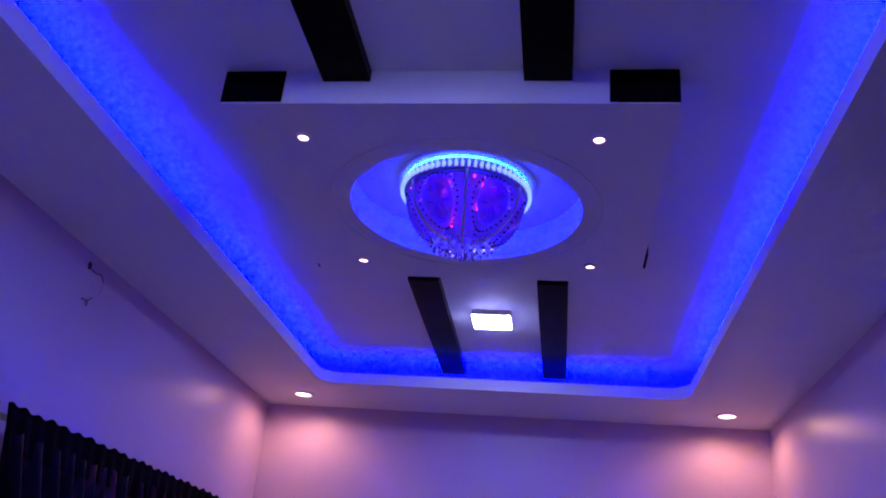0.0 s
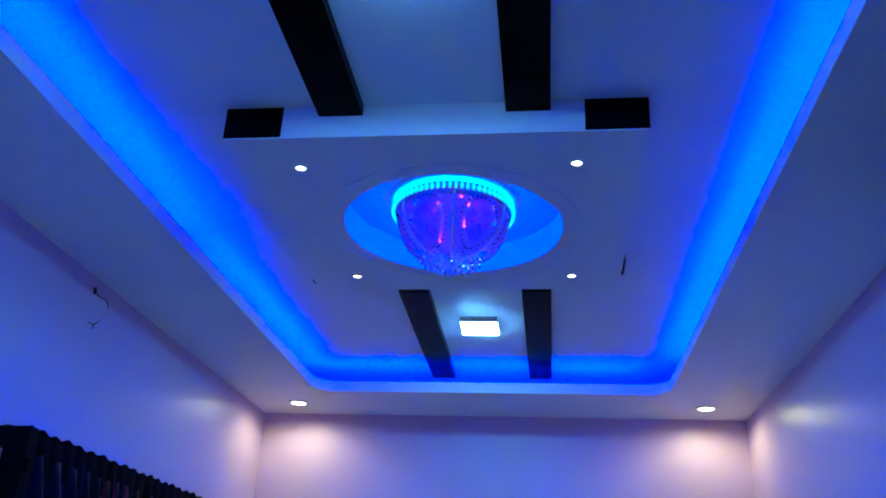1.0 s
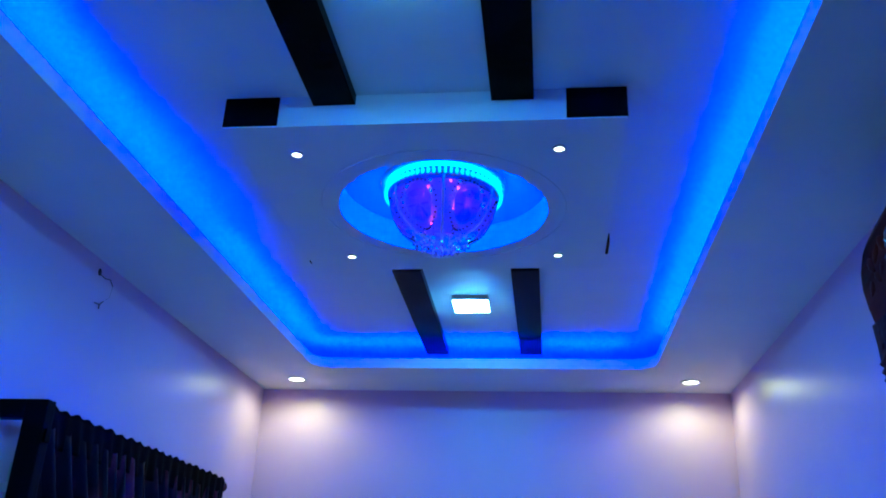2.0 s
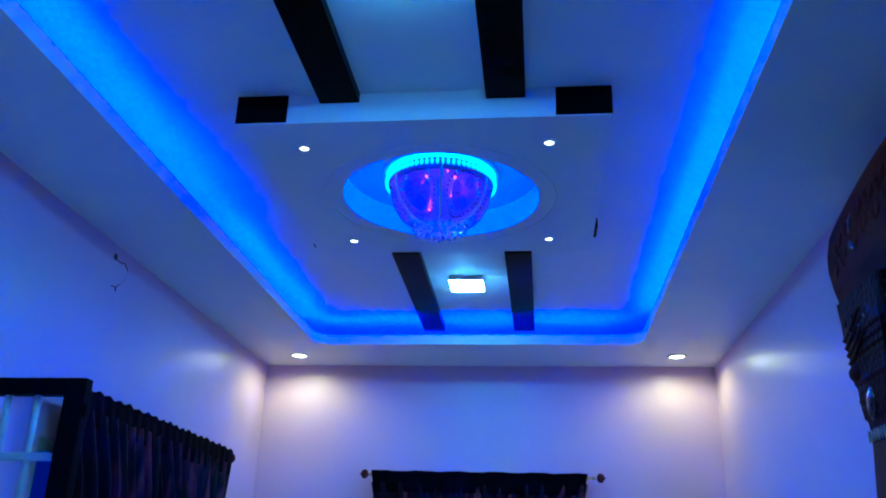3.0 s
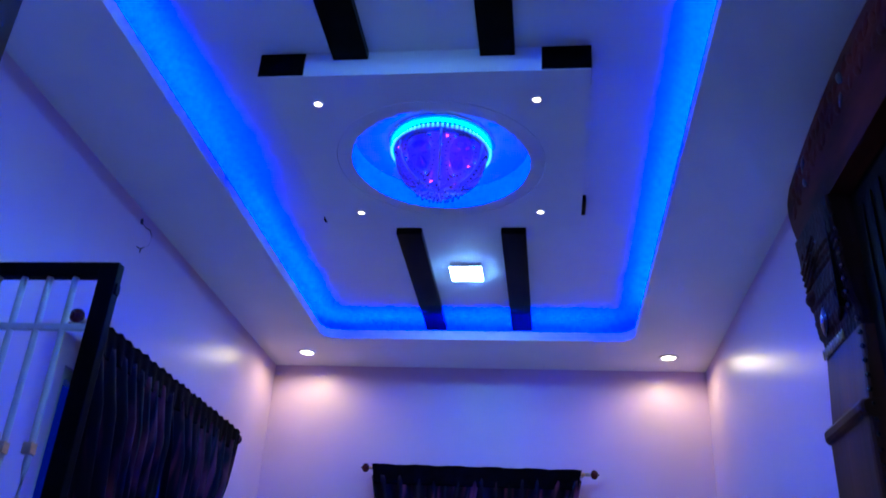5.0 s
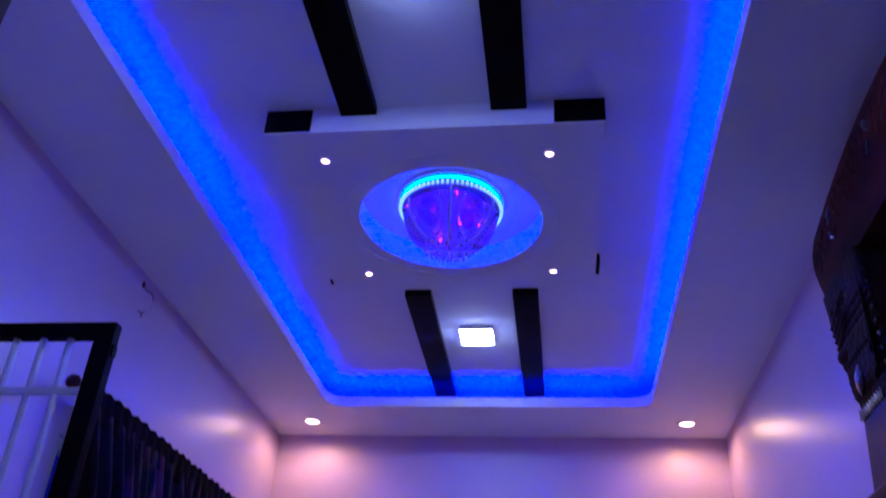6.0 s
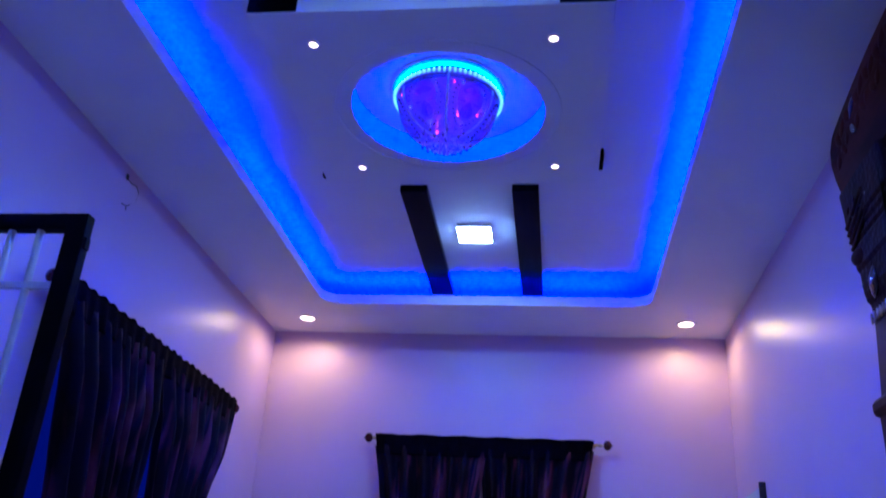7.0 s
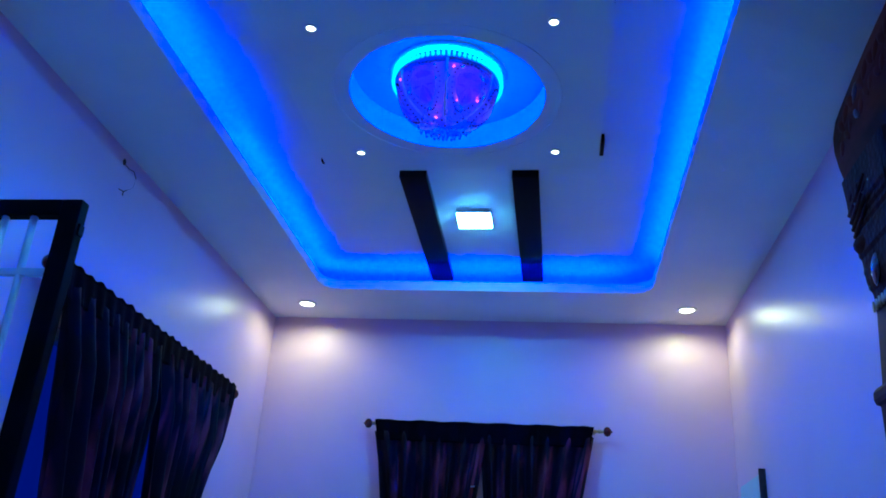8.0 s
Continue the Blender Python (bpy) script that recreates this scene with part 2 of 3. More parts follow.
def rect(x0, y0, x1, y1):
    return [(x0, y0), (x1, y0), (x1, y1), (x0, y1)]


# ---- the setting ----
# floor out of view; its pale blue tint is chosen to bounce blue light up
structure("floor", box(-W - 0.15, -8.2, -0.1, W + 0.15, 0.15, 0.0), FLOOR, "unseen living room floor, tinted pale blue to bounce light")
structure("wall_back", box(-W - 0.15, 0.0, 0.0, W + 0.15, 0.15, 3.4), WALL, "lilac painted glossy back wall under the ceiling border")
structure("wall_right", box(W, -8.2, 0.0, W + 0.15, 0.0, 3.4), WALL, "lilac painted glossy side wall behind the carved cabinet")
WIN = (-2.80, -1.02, 0.95, 2.08)
bm = box(-W - 0.15, -8.2, 0.0, -W, WIN[0], 3.4)
box(-W - 0.15, WIN[1], 0.0, -W, 0.0, 3.4, bm=bm)
box(-W - 0.15, WIN[0], 0.0, -W, WIN[1], WIN[2], bm=bm)
box(-W - 0.15, WIN[0], WIN[3], -W, WIN[1], 3.4, bm=bm)
structure("wall_left", bm, WALL, "lilac painted glossy side wall with a curtained window")
DOOR = (-0.2, 1.25, 2.5)
bm = box(-W, NEAR - 0.12, 0.0, DOOR[0], NEAR, 3.4)
box(DOOR[1], NEAR - 0.12, 0.0, W, NEAR, 3.4, bm=bm)
box(DOOR[0], NEAR - 0.12, DOOR[2], DOOR[1], NEAR, 3.4, bm=bm)
structure("wall_near", bm, WALL, "lilac painted partition wall with a wide open doorway")
# added lining round the doorway; its colour carries the shade on the hall side
bm = bmesh.new()
for x0, x1, z0, z1 in ((DOOR[0] - 0.14, DOOR[0] - 0.003, 0.0, DOOR[2] + 0.14), (DOOR[1] + 0.003, DOOR[1] + 0.14, 0.0, DOOR[2] + 0.14), (DOOR[0] - 0.003, DOOR[1] + 0.003, DOOR[2] + 0.003, DOOR[2] + 0.14)):
    box(x0, NEAR - 0.142, z0, x1, NEAR - 0.1205, z1, 0.004, bm)
for x0, x1 in ((DOOR[0] + 0.0002, DOOR[0] + 0.003), (DOOR[1] - 0.003, DOOR[1] - 0.0002)):
    box(x0, NEAR - 0.1195, 0.0, x1, NEAR - 0.0005, DOOR[2] - 0.004, 0.0, bm)
structure("jamb_shade", bm, JAMB_DARK, "added doorway lining, its dull brown standing in for shade")
# out of view; added to close off the ambient light behind the camera
structure("wall_hall", box(-W, -8.2, 0.0, W, -8.05, 3.4), WALL, "unseen plain lilac wall added to close the hall")
structure("ceiling", box(-W - 0.15, -8.2, Z_CEIL, W + 0.15, 0.15, Z_CEIL + 0.15), WHITE, "white painted flat upper ceiling")

# dropped border with a rounded opening and an upstand that hides the light strips
opening = rounded(*COVE, 0.13)
bm = plate(rect(-W, NEAR, W, FAR), opening, Z_SOFFIT, Z_SOFFIT + 0.012)
plate(rounded(COVE[0] - 0.015, COVE[1] - 0.015, COVE[2] + 0.015, COVE[3] + 0.015, 0.145), opening, Z_SOFFIT + 0.012, Z_SOFFIT + 0.068, bm=bm)
structure("ceiling_border", bm, WHITE, "white plasterboard dropped ceiling border with a rounded cove")


# ---- things on the ceiling ----
def led_strip(points, label):
    strip = thing("led_strip", points[0], label, "light strip", "cove light strips")
    inv = -Vector(points[0])
    rel = [Vector(p) + inv for p in points]
    bm, tape = bmesh.new(), bmesh.new()
    for mesh, half, z0, z1 in ((tape, 0.015, 0.0, 0.002), (bm, 0.012, 0.0022, 0.004)):
        for a, b in zip(rel, rel[1:]):
            side = Vector((-(b - a).y, (b - a).x, 0)).normalized() * half
            corners = [p + s + Vector((0, 0, z)) for z in (z0, z1) for p, s in ((a, side), (a, -side), (b, -side), (b, side))]
            v = [mesh.verts.new(c) for c in corners]
            for f in ((0, 1, 2, 3), (7, 6, 5, 4), (0, 4, 5, 1), (1, 5, 6, 2), (2, 6, 7, 3), (3, 7, 4, 0)):
                mesh.faces.new([v[k] for k in f])
    part("tape", tape, TRIM, strip)
    part("diodes", bm, STRIP, strip, "glowing blue diodes")
    return strip


zs = Z_SOFFIT + 0.036
zb = zs + 0.010
bend = [(COVE[0] + 0.13 - 0.165 * math.cos(radians(a)), COVE[3] - 0.13 + 0.165 * math.sin(radians(a)), zb) for a in range(0, 91, 15)]
led_strip([(COVE[0] - 0.040, -4.9, zs), (COVE[0] - 0.042, -3.6, zs), (COVE[0] - 0.055, -3.0, zs), (COVE[0] - 0.085, -2.52, zs)], "blue glowing light strip lying on the ceiling border")
led_strip([(COVE[0] - 0.027, -2.46, zb), (COVE[0] - 0.030, -1.6, zb)] + bend + [(-0.72, COVE[3] + 0.037, zb), (-0.2, COVE[3] + 0.052, zs), (COVE[2] - 0.14, COVE[3] + 0.060, zs)], "blue glowing light strip bent round the border's corner")
led_strip([(COVE[2] + 0.038, -0.77, zs), (COVE[2] + 0.040, -4.9, zs)], "blue glowing light strip lying behind the upstand")
led_strip([(COVE[2] - 0.1, COVE[1] - 0.05, zs), (COVE[0] + 0.1, COVE[1] - 0.05, zs)], "blue glowing light strip above the doorway side")

# square panel with a round opening for the chandelier
centre = thing("ceiling_panel", ((PANEL[0] + PANEL[2]) / 2, (PANEL[1] + PANEL[3]) / 2, Z_CEIL), "white square ceiling panel with a round opening and black corners", "ceiling panel")


def local(bm, owner):
    bmesh.ops.translate(bm, verts=bm.verts, vec=-Vector(owner.location))
    return bm


part("board", local(plate(rect(*PANEL), circle(*DISC, 0.425), Z_PANEL, Z_CEIL - 0.001), centre), WHITE, centre)
bead = bmesh.new()
arc = [(DISC[0] + 0.497 * math.cos(2 * math.pi * k / 96), DISC[1] + 0.497 * math.sin(2 * math.pi * k / 96), Z_PANEL) for k in range(97)]
tube(arc, 0.0026, 6, bead)
part("ring_moulding", local(bead, centre), WHITE, centre, "thin raised plaster ring", True)
for x0, x1, y0, y1, z0 in ((-0.7185, -0.525, -3.474, -3.36, 3.1225), (0.457, 0.6565, -3.474, -3.36, 3.1225), (-0.748, -0.56, -2.190, -2.156, 3.150), (0.5, 0.682, -2.29, -2.156, 3.188)):
    part("corner_block", local(box(x0, y0, z0, x1, y1, Z_CEIL - 0.001, 0.002), centre), BLACK, centre, "black laminated corner block")

# black bands across the upper ceiling
for (xa, ya), (xb, yb), w in (((-0.330, -3.47), (-0.330, -4.99), 0.147), ((0.279, -3.47), (0.275, -4.99), 0.142), ((-0.3135, -1.93), (-0.3265, -0.42), 0.147), ((0.289, -1.93), (0.299, -0.42), 0.142)):
    length = math.hypot(xb - xa, yb - ya)
    ob = thing("ceiling_band", (xa, ya, Z_CEIL), "glossy black laminated band fixed flat under the white ceiling", "ceiling band", "black ceiling bands")
    part("face_board", box(-w / 2 + 0.004, 0.004, -0.04, w / 2 - 0.004, length - 0.004, -0.0005, 0.002), BLACK, ob)
    for ex in (-w / 2, w / 2 - 0.0038):
        part("edge_strip", box(ex, 0.0, -0.039, ex + 0.0038, length, -0.0005), BLACK, ob)
    for ey in (0.0, length - 0.0038):
        part("end_strip", box(-w / 2 + 0.0039, ey, -0.039, w / 2 - 0.0039, ey + 0.0038, -0.0005), BLACK, ob)
    ob.rotation_euler = (0, 0, math.atan2(-(xb - xa), yb - ya))


def round_light(name, r, label, category, group, lens):
    ob = thing(name, (0, 0, 0), label, category, group)
    part("rim", lathe([(r, 0.001), (r, -0.004), (r * 0.96, -0.007), (r * 0.75, -0.008), (r * 0.70, -0.004), (r * 0.69, 0.001)], 32), TRIM, ob, "white rim", True)
    part("lens", lathe([(0, -0.0045), (r * 0.45, -0.0048), (r * 0.70, -0.004)], 28), lens, ob, "glowing white lens", True)
    return ob


down = round_light("downlight", 0.070, "round recessed downlight shining warm white in the border", "downlight", "downlights", LIT_WARM)
for k, (px, py) in enumerate(DOWNLIGHTS):
    if k == 0:
        down.location = (px, py, Z_SOFFIT)
    else:
        copy_thing(down, pose(px, py, Z_SOFFIT))
spot = round_light("spotlight", 0.0235, "small round spotlight shining warm white in the ceiling panel", "spotlight", "panel spotlights", LIT_WARM)
for k, (px, py) in enumerate(SPOTS):
    if k == 0:
        spot.location = (px, py, Z_PANEL)
    else:
        copy_thing(spot, pose(px, py, Z_PANEL))

square = thing("square_light", (*LED_PANELS[0], Z_CEIL), "square surface light shining cool white between black bands", "ceiling light", "square lights")
part("frame", plate(rounded(-0.102, -0.102, 0.102, 0.102, 0.012, 4), rounded(-0.0992, -0.0992, 0.0992, 0.0992, 0.009, 4), -0.031, -0.0005), TRIM, square, "white frame")
part("diffuser", box(-0.0988, -0.0988, -0.038, 0.0988, 0.0988, -0.012, 0.006), LIT_COOL, square, "glowing white diffuser")
copy_thing(square, pose(*LED_PANELS[1], Z_CEIL))


# ---- chandelier ----
def chandelier():
    ob = thing("chandelier", (-0.03, -2.775, Z_CEIL), "round crystal chandelier with a ring of cyan lights", "chandelier")
    part("flange", lathe([(0.2345, -0.001), (0.262, -0.001), (0.264, -0.004), (0.262, -0.008), (0.2345, -0.009)], 64), TRIM, ob, "white ceiling flange", True)
    part("base_plate", lathe([(0, -0.001), (0.226, -0.001), (0.229, -0.034), (0.224, -0.040), (0, -0.041)], 64), SATIN, ob, "satin silver round plate", True)
    part("rim_band", lathe([(0.229, -0.022), (0.2335, -0.024), (0.2335, -0.050), (0.230, -0.052)], 64), CHROME, ob, "chrome band", True)
    # unseen glowing ring, added to turn the recess deep blue
    part("recess_glow", lathe([(0.2295, -0.010), (0.2325, -0.010), (0.2325, -0.020), (0.2295, -0.020)], 64), RECESS_GLOW, ob, "added unseen blue glow ring for the recess", True)
    count = 66
    mesh = None
    for k in range(count):
        a = 2 * math.pi * k / count
        if mesh is None:
            bm = lathe([(0, 0.016), (0.004, 0.014), (0.0055, 0.006), (0.0055, -0.006), (0.004, -0.014), (0, -0.016)], 8)
            bead_ob = part("led_bead", bm, BEAD, ob, "glowing cyan bead", True)
            mesh = bead_ob.data
        else:
            bead_ob = new("led_bead", mesh)
            bead_ob.parent = ob
        bead_ob.location = (0.2400 * math.cos(a), 0.2400 * math.sin(a), -0.046)
    # glass bowl with pressed ovals between polished ribs
    prof = [(0.2210, -0.050), (0.220, -0.085), (0.212, -0.125), (0.195, -0.165), (0.164, -0.203), (0.120, -0.233), (0.064, -0.251), (0.0, -0.257)]

    def on_bowl(u, a, out=0.0):
        """A place on the bowl: u from 0 at its rim to 1 at its foot, a the angle."""
        p = u * (len(prof) - 1)
        i = min(int(p), len(prof) - 2)
        f = p - i
        r = prof[i][0] * (1 - f) + prof[i + 1][0] * f + out
        return Vector((r * math.cos(a), r * math.sin(a), prof[i][1] * (1 - f) + prof[i + 1][1] * f - out * u))

    inner = [(max(r - 0.003, 0), z + 0.003) for r, z in prof[::-1]]
    part("bowl", lathe(prof + inner, 64), BOWL, ob, "clear cut-glass bowl", True)
    part("bowl_ring", lathe([(0.206, -0.054), (0.2155, -0.056), (0.2155, -0.066), (0.206, -0.069)], 64), CHROME, ob, "chrome ring", True)
    for k in range(6):
        a = radians(97 + 60 * k)
        part("rib", tube([on_bowl(0.03 + 0.90 * j / 14, a, 0.001) for j in range(15)], 0.0055, 6), SATIN, ob, "polished rib", True)
        am = a + math.pi / 6
        bm, beads, rim = bmesh.new(), bmesh.new(), []
        mid = bm.verts.new(on_bowl(0.40, am, 0.003))
        for j in range(24):
            w = 2 * math.pi * j / 24
            rim.append(bm.verts.new(on_bowl(0.40 + 0.27 * math.sin(w), am + 0.30 * math.cos(w), 0.002)))
        for j in range(24):
            bm.faces.new((mid, rim[j], rim[(j + 1) % 24]))
        bmesh.ops.solidify(bm, geom=bm.faces[:], thickness=0.002)
        part("oval", bm, OVAL, ob, "pressed frosted oval", True)
        for j in range(30):
            w = 2 * math.pi * j / 30
            bmesh.ops.create_icosphere(beads, subdivisions=1, radius=0.0046, matrix=Matrix.Translation(on_bowl(0.41 + 0.33 * math.sin(w), am + 0.39 * math.cos(w), 0.002)))
        tagged(part("bead_string", beads, BLACK, ob, "string of small dark beads"), kind="stuff")
    # red diodes under the plate, then added blue glow points
    rng = random.Random(4)
    for k in range(9):
        a, r = 2 * math.pi * k / 9 + rng.uniform(-0.2, 0.2), rng.choice((0.09, 0.14, 0.185))
        bm = bmesh.new()
        bmesh.ops.create_icosphere(bm, subdivisions=1, radius=0.003, matrix=Matrix.Translation((r * math.cos(a), r * math.sin(a), -0.046)))
        part("diode", bm, REDLED, ob, "small red diode")
    # unseen blue points, added to light the bowl from inside
    for k in range(16):
        a, r = 2 * math.pi * (k + 0.4) / 16, (0.07, 0.15)[k % 2]
        bm = bmesh.new()
        bmesh.ops.create_icosphere(bm, subdivisions=1, radius=0.0035, matrix=Matrix.Translation((r * math.cos(a), r * math.sin(a), -0.047)))
        part("diode", bm, BOWL_GLOW, ob, "added blue glow point inside the bowl")
    # strings of crystals from the ring down to a cluster in the middle
    drop = None
    for ring, (r, z, n) in enumerate(((0.112, -0.252, 18), (0.082, -0.265, 14), (0.050, -0.277, 9), (0.020, -0.289, 5), (0.0, -0.300, 1))):
        for k in range(n):
            a = 2 * math.pi * (k + 0.5 * (ring % 2)) / n
            if drop is None:
                bm = lathe([(0, 0.0165), (0.005, 0.010), (0.0075, 0.0), (0.0052, -0.010), (0, -0.017)], 6)
                c = part("crystal", bm, CRYSTAL, ob, "faceted hanging crystal")
                drop = c.data
            else:
                c = new("crystal", drop)
                c.parent = ob
            c.location = (r * math.cos(a), r * math.sin(a), z + rng.uniform(-0.004, 0.004))
            c.rotation_euler = (rng.uniform(-0.2, 0.2), rng.uniform(-0.2, 0.2), rng.uniform(0, 3))
    return ob


chandelier()


# ---- curtains ----
def curtain_panel(left, right, z_top, z_bottom, folds, depth, seed, drop=0.10):
    """Pleated cloth; left and right give the edges along the rod at heights 0 (top) to 1."""
    rng = random.Random(seed)
    phase = [rng.uniform(0, 6.28) for _ in range(4)]
    nu, nv = folds * 10, 26
    bm = bmesh.new()
    uv = bm.loops.layers.uv.new("UVMap")
    grid = []
    for j in range(nv + 1):
        v = j / nv
        row = []
        for i in range(nu + 1):
            u = i / nu
            a, b = left(v), right(v)
            wob = u + 0.030 * math.sin(7 * u + phase[0]) + 0.035 * min(1, v * 2) * math.sin(13 * u + phase[1] + 1.5 * v)
            amp = depth * (0.35 + 0.65 * min(1, v * 5))
            y = -amp * (0.5 + 0.5 * math.sin(2 * math.pi * folds * wob + phase[2])) - 0.012 * math.sin(3 * 6.28 * u + phase[3]) * v
            z = z_top + (z_bottom - z_top) * v + (0.006 * math.sin(2 * math.pi * folds * u * 1.5 + phase[3]) if j == 0 else 0)
            row.append(bm.verts.new((a + (b - a) * u, y, z)))
        grid.append(row)
    for j in range(nv):
        for i in range(nu):
            f = bm.faces.new((grid[j][i], grid[j][i + 1], grid[j + 1][i + 1], grid[j + 1][i]))
            for loop, (p, q) in zip(f.loops, ((i, j), (i + 1, j), (i + 1, j + 1), (i, j + 1))):
                loop[uv].uv = (p / nu * (right(0) - left(0)), q / nv)
            f.smooth = True
    bmesh.ops.solidify(bm, geom=bm.faces[:], thickness=0.003)
    return bm


def curtain_header(x0, x1, z_top, z_low, folds, depth, reach):
    bm = bmesh.new()
    n, rows = folds * 8, 8
    grid = []
    for j in range(rows + 1):
        v = j / rows
        bulge = 0.016 + reach * v
        grid.append([bm.verts.new((x0 + 0.03 * v + (x1 - x0 - 0.06 * v) * i / n, -bulge - depth * (0.12 + 0.5 * v) * (0.5 + 0.35 * math.sin(2 * math.pi * folds * i / n) + 0.15 * math.sin(4.4 * folds * i / n + 2 * v)), z_top + (z_low - z_top) * v + (0.003 * math.sin(2 * math.pi * folds * 0.37 * i / n) + (0.0055 if folds > 18 else 0.001) * math.sin(2 * math.pi * folds * i / n + 1.3 * math.sin(11 * i / n)) if j == 0 else 0))) for i in range(n + 1)])
    for j in range(rows):
        for i in range(n):
            bm.faces.new((grid[j][i], grid[j][i + 1], grid[j + 1][i + 1], grid[j + 1][i])).smooth = True
    bmesh.ops.solidify(bm, geom=bm.faces[:], thickness=0.004)
    return bm


def rod(length, name_label):
    """A rod along x with neck, ball finials and wall brackets; the wall lies at y = +0.09."""
    ob = thing("curtain_rod", (0, 0, 0), name_label, "curtain rod", "curtain rods")
    part("pole", tube([(-length / 2, 0, 0), (length / 2, 0, 0)], 0.011, 14), BRASS, ob, "brass pole", True)
    for side in (-1, 1):
        x = side * length / 2
        prof = [(0, 0), (0.012, 0.0), (0.016, 0.008), (0.010, 0.016), (0.014, 0.024), (0.010, 0.032), (0.008, 0.036)]
        part("neck", lathe(prof, 18, (x, 0, 0), axis=(side, 0, 0)), BRASS, ob, "brass neck", True)
        ball = [(0, 0.034), (0.016, 0.036), (0.030, 0.046), (0.034, 0.060), (0.030, 0.074), (0.016, 0.085), (0.006, 0.087), (0.006, 0.094), (0, 0.096)]
        part("finial", lathe(ball, 12, (x, 0, 0), axis=(side, 0, 0)), RUBY, ob, "dark red ball finial", True)
        part("bracket", tube([(x * 0.97, 0, 0), (x * 0.97, 0.088, 0)], 0.007, 10), BRASS, ob, "brass wall bracket", True)
    return ob


back_rod = rod(1.52, "brass curtain rod with dark red ball finials")
back_rod.location = (-0.012, -0.09, 2.250)
cur = thing("curtain", (-0.03, -0.105, 0.8), "dark striped satin curtain gathered on a rod", "curtain", "window curtains")
x_mid = -0.03
part("cloth", curtain_panel(lambda v: -0.75 + 0.30 * min(v, 0.16) + 0.2 * min(max(v - 0.16, 0), 0.3), lambda v: 0.03 - 0.16 * min(v, 0.6), 1.40, 0.0, 7, 0.06, 3), CLOTH, cur)
part("cloth", curtain_panel(lambda v: -0.02 + 0.14 * min(v, 0.6), lambda v: 0.748 - 0.27 * min(v, 0.6), 1.40, 0.0, 7, 0.06, 5), CLOTH, cur)
part("tie_clip", box(-0.062, -0.082, 1.034, -0.030, -0.072, 1.044, 0.002), CHROME, cur, "small silver clip")
part("header", curtain_header(-0.752, 0.75, 1.474, 1.33, 15, 0.024, 0.002), HEADER, cur, "black gathered header")

side_rod = rod(2.02, "brass curtain rod with dark red ball finials")
side_rod.matrix_basis = pose(-W + 0.09, -1.885, 2.252, 0, 0, 90)
side = thing("curtain", (-W + 0.105, -1.87, 0.75), "dark striped satin curtains parted on a rod", "curtain", "window curtains")
side.rotation_euler = (0, 0, radians(90))
part("cloth", curtain_panel(lambda v: -1.0 + 0.30 * v + 0.08 * v * v, lambda v: -0.09 - 0.16 * min(v, 0.6), 1.46, 0.0, 9, 0.085, 8), CLOTH, side)
part("cloth", curtain_panel(lambda v: -0.12 + 0.16 * min(v, 0.6), lambda v: 1.01 - 0.72 * min(v, 0.6), 1.46, 0.0, 9, 0.085, 9), CLOTH, side)
part("header", curtain_header(-1.02, 1.005, 1.545, 1.39, 22, 0.026, 0.002), HEADER, side, "black gathered header")

# window behind the side curtain
win = tagged(new("window_1"), "dark night window with a steel frame behind the curtain", kind="structure")
win.location = (-W - 0.05, -1.91, 1.515)
wy, wz = 0.89, 0.565
bm = bmesh.new()
for y0, y1, z0, z1 in ((-wy, wy, -wz, -wz + 0.05), (-wy, wy, wz - 0.05, wz), (-wy, -wy + 0.05, -wz + 0.05, wz - 0.05), (wy - 0.05, wy, -wz + 0.05, wz - 0.05), (-0.025, 0.025, -wz + 0.05, wz - 0.05)):
    box(-0.03, y0, z0, 0.03, y1, z1, 0.003, bm)
part("window_frame", bm, CREAM, win)
for y0, y1 in ((-wy + 0.05, -0.025), (0.025, wy - 0.05)):
    part("pane", box(-0.003, y0, -wz + 0.05, 0.003, y1, wz - 0.05), PANE, win)

# ---- steel grille door, swung open from the side wall ----
gate = thing("grille_door", (-W, -3.80, 0.0), "open black steel door frame with cream grille bars", "door")
GX0, GX1, GZ1 = 0.03, 0.738, 2.092
for name, b in (("stile", (GX0, -0.02, 0.02, GX0 + 0.055, 0.02, GZ1)), ("stile", (GX1 - 0.062, -0.02, 0.02, GX1, 0.02, GZ1)), ("rail", (GX0 + 0.055, -0.02, GZ1 - 0.05, GX1 - 0.062, 0.02, GZ1)), ("rail", (GX0 + 0.055, -0.02, 0.02, GX1 - 0.062, 0.02, 0.08)), ("rail", (GX0 + 0.055, -0.02, 0.95, GX1 - 0.062, 0.02, 1.0))):
    part(name, box(*b, 0.004), IRON, gate)
for k in range(6):
    x = 0.14 + 0.09 * k
    pts = [(x, 0, 0.08 if j == 0 else 0.08 + j * (GZ1 - 0.125) / 16) for j in range(17)]
    pts = [(x + 0.0, 0.006 * math.sin(3.1 * (z - 0.9)), z) for x, _, z in pts]
    bar = part("bar", tube(pts, 0.011, 8), CREAM, gate, "cream painted bar", True)
    part("bar_collar", box(x - 0.015, -0.016, 1.46, x + 0.015, 0.016, 1.497, 0.003), BRASS, bar, "brass collar")
part("cross_bar", box(GX0 + 0.055, -0.009, 1.857, GX1 - 0.062, 0.009, 1.879, 0.002), CREAM, gate, "cream cross bar")
for z in (0.25, 1.75):
    part("hinge", tube([(0.015, 0, z - 0.06), (0.015, 0, z + 0.06)], 0.016, 10), IRON, gate, "", True)
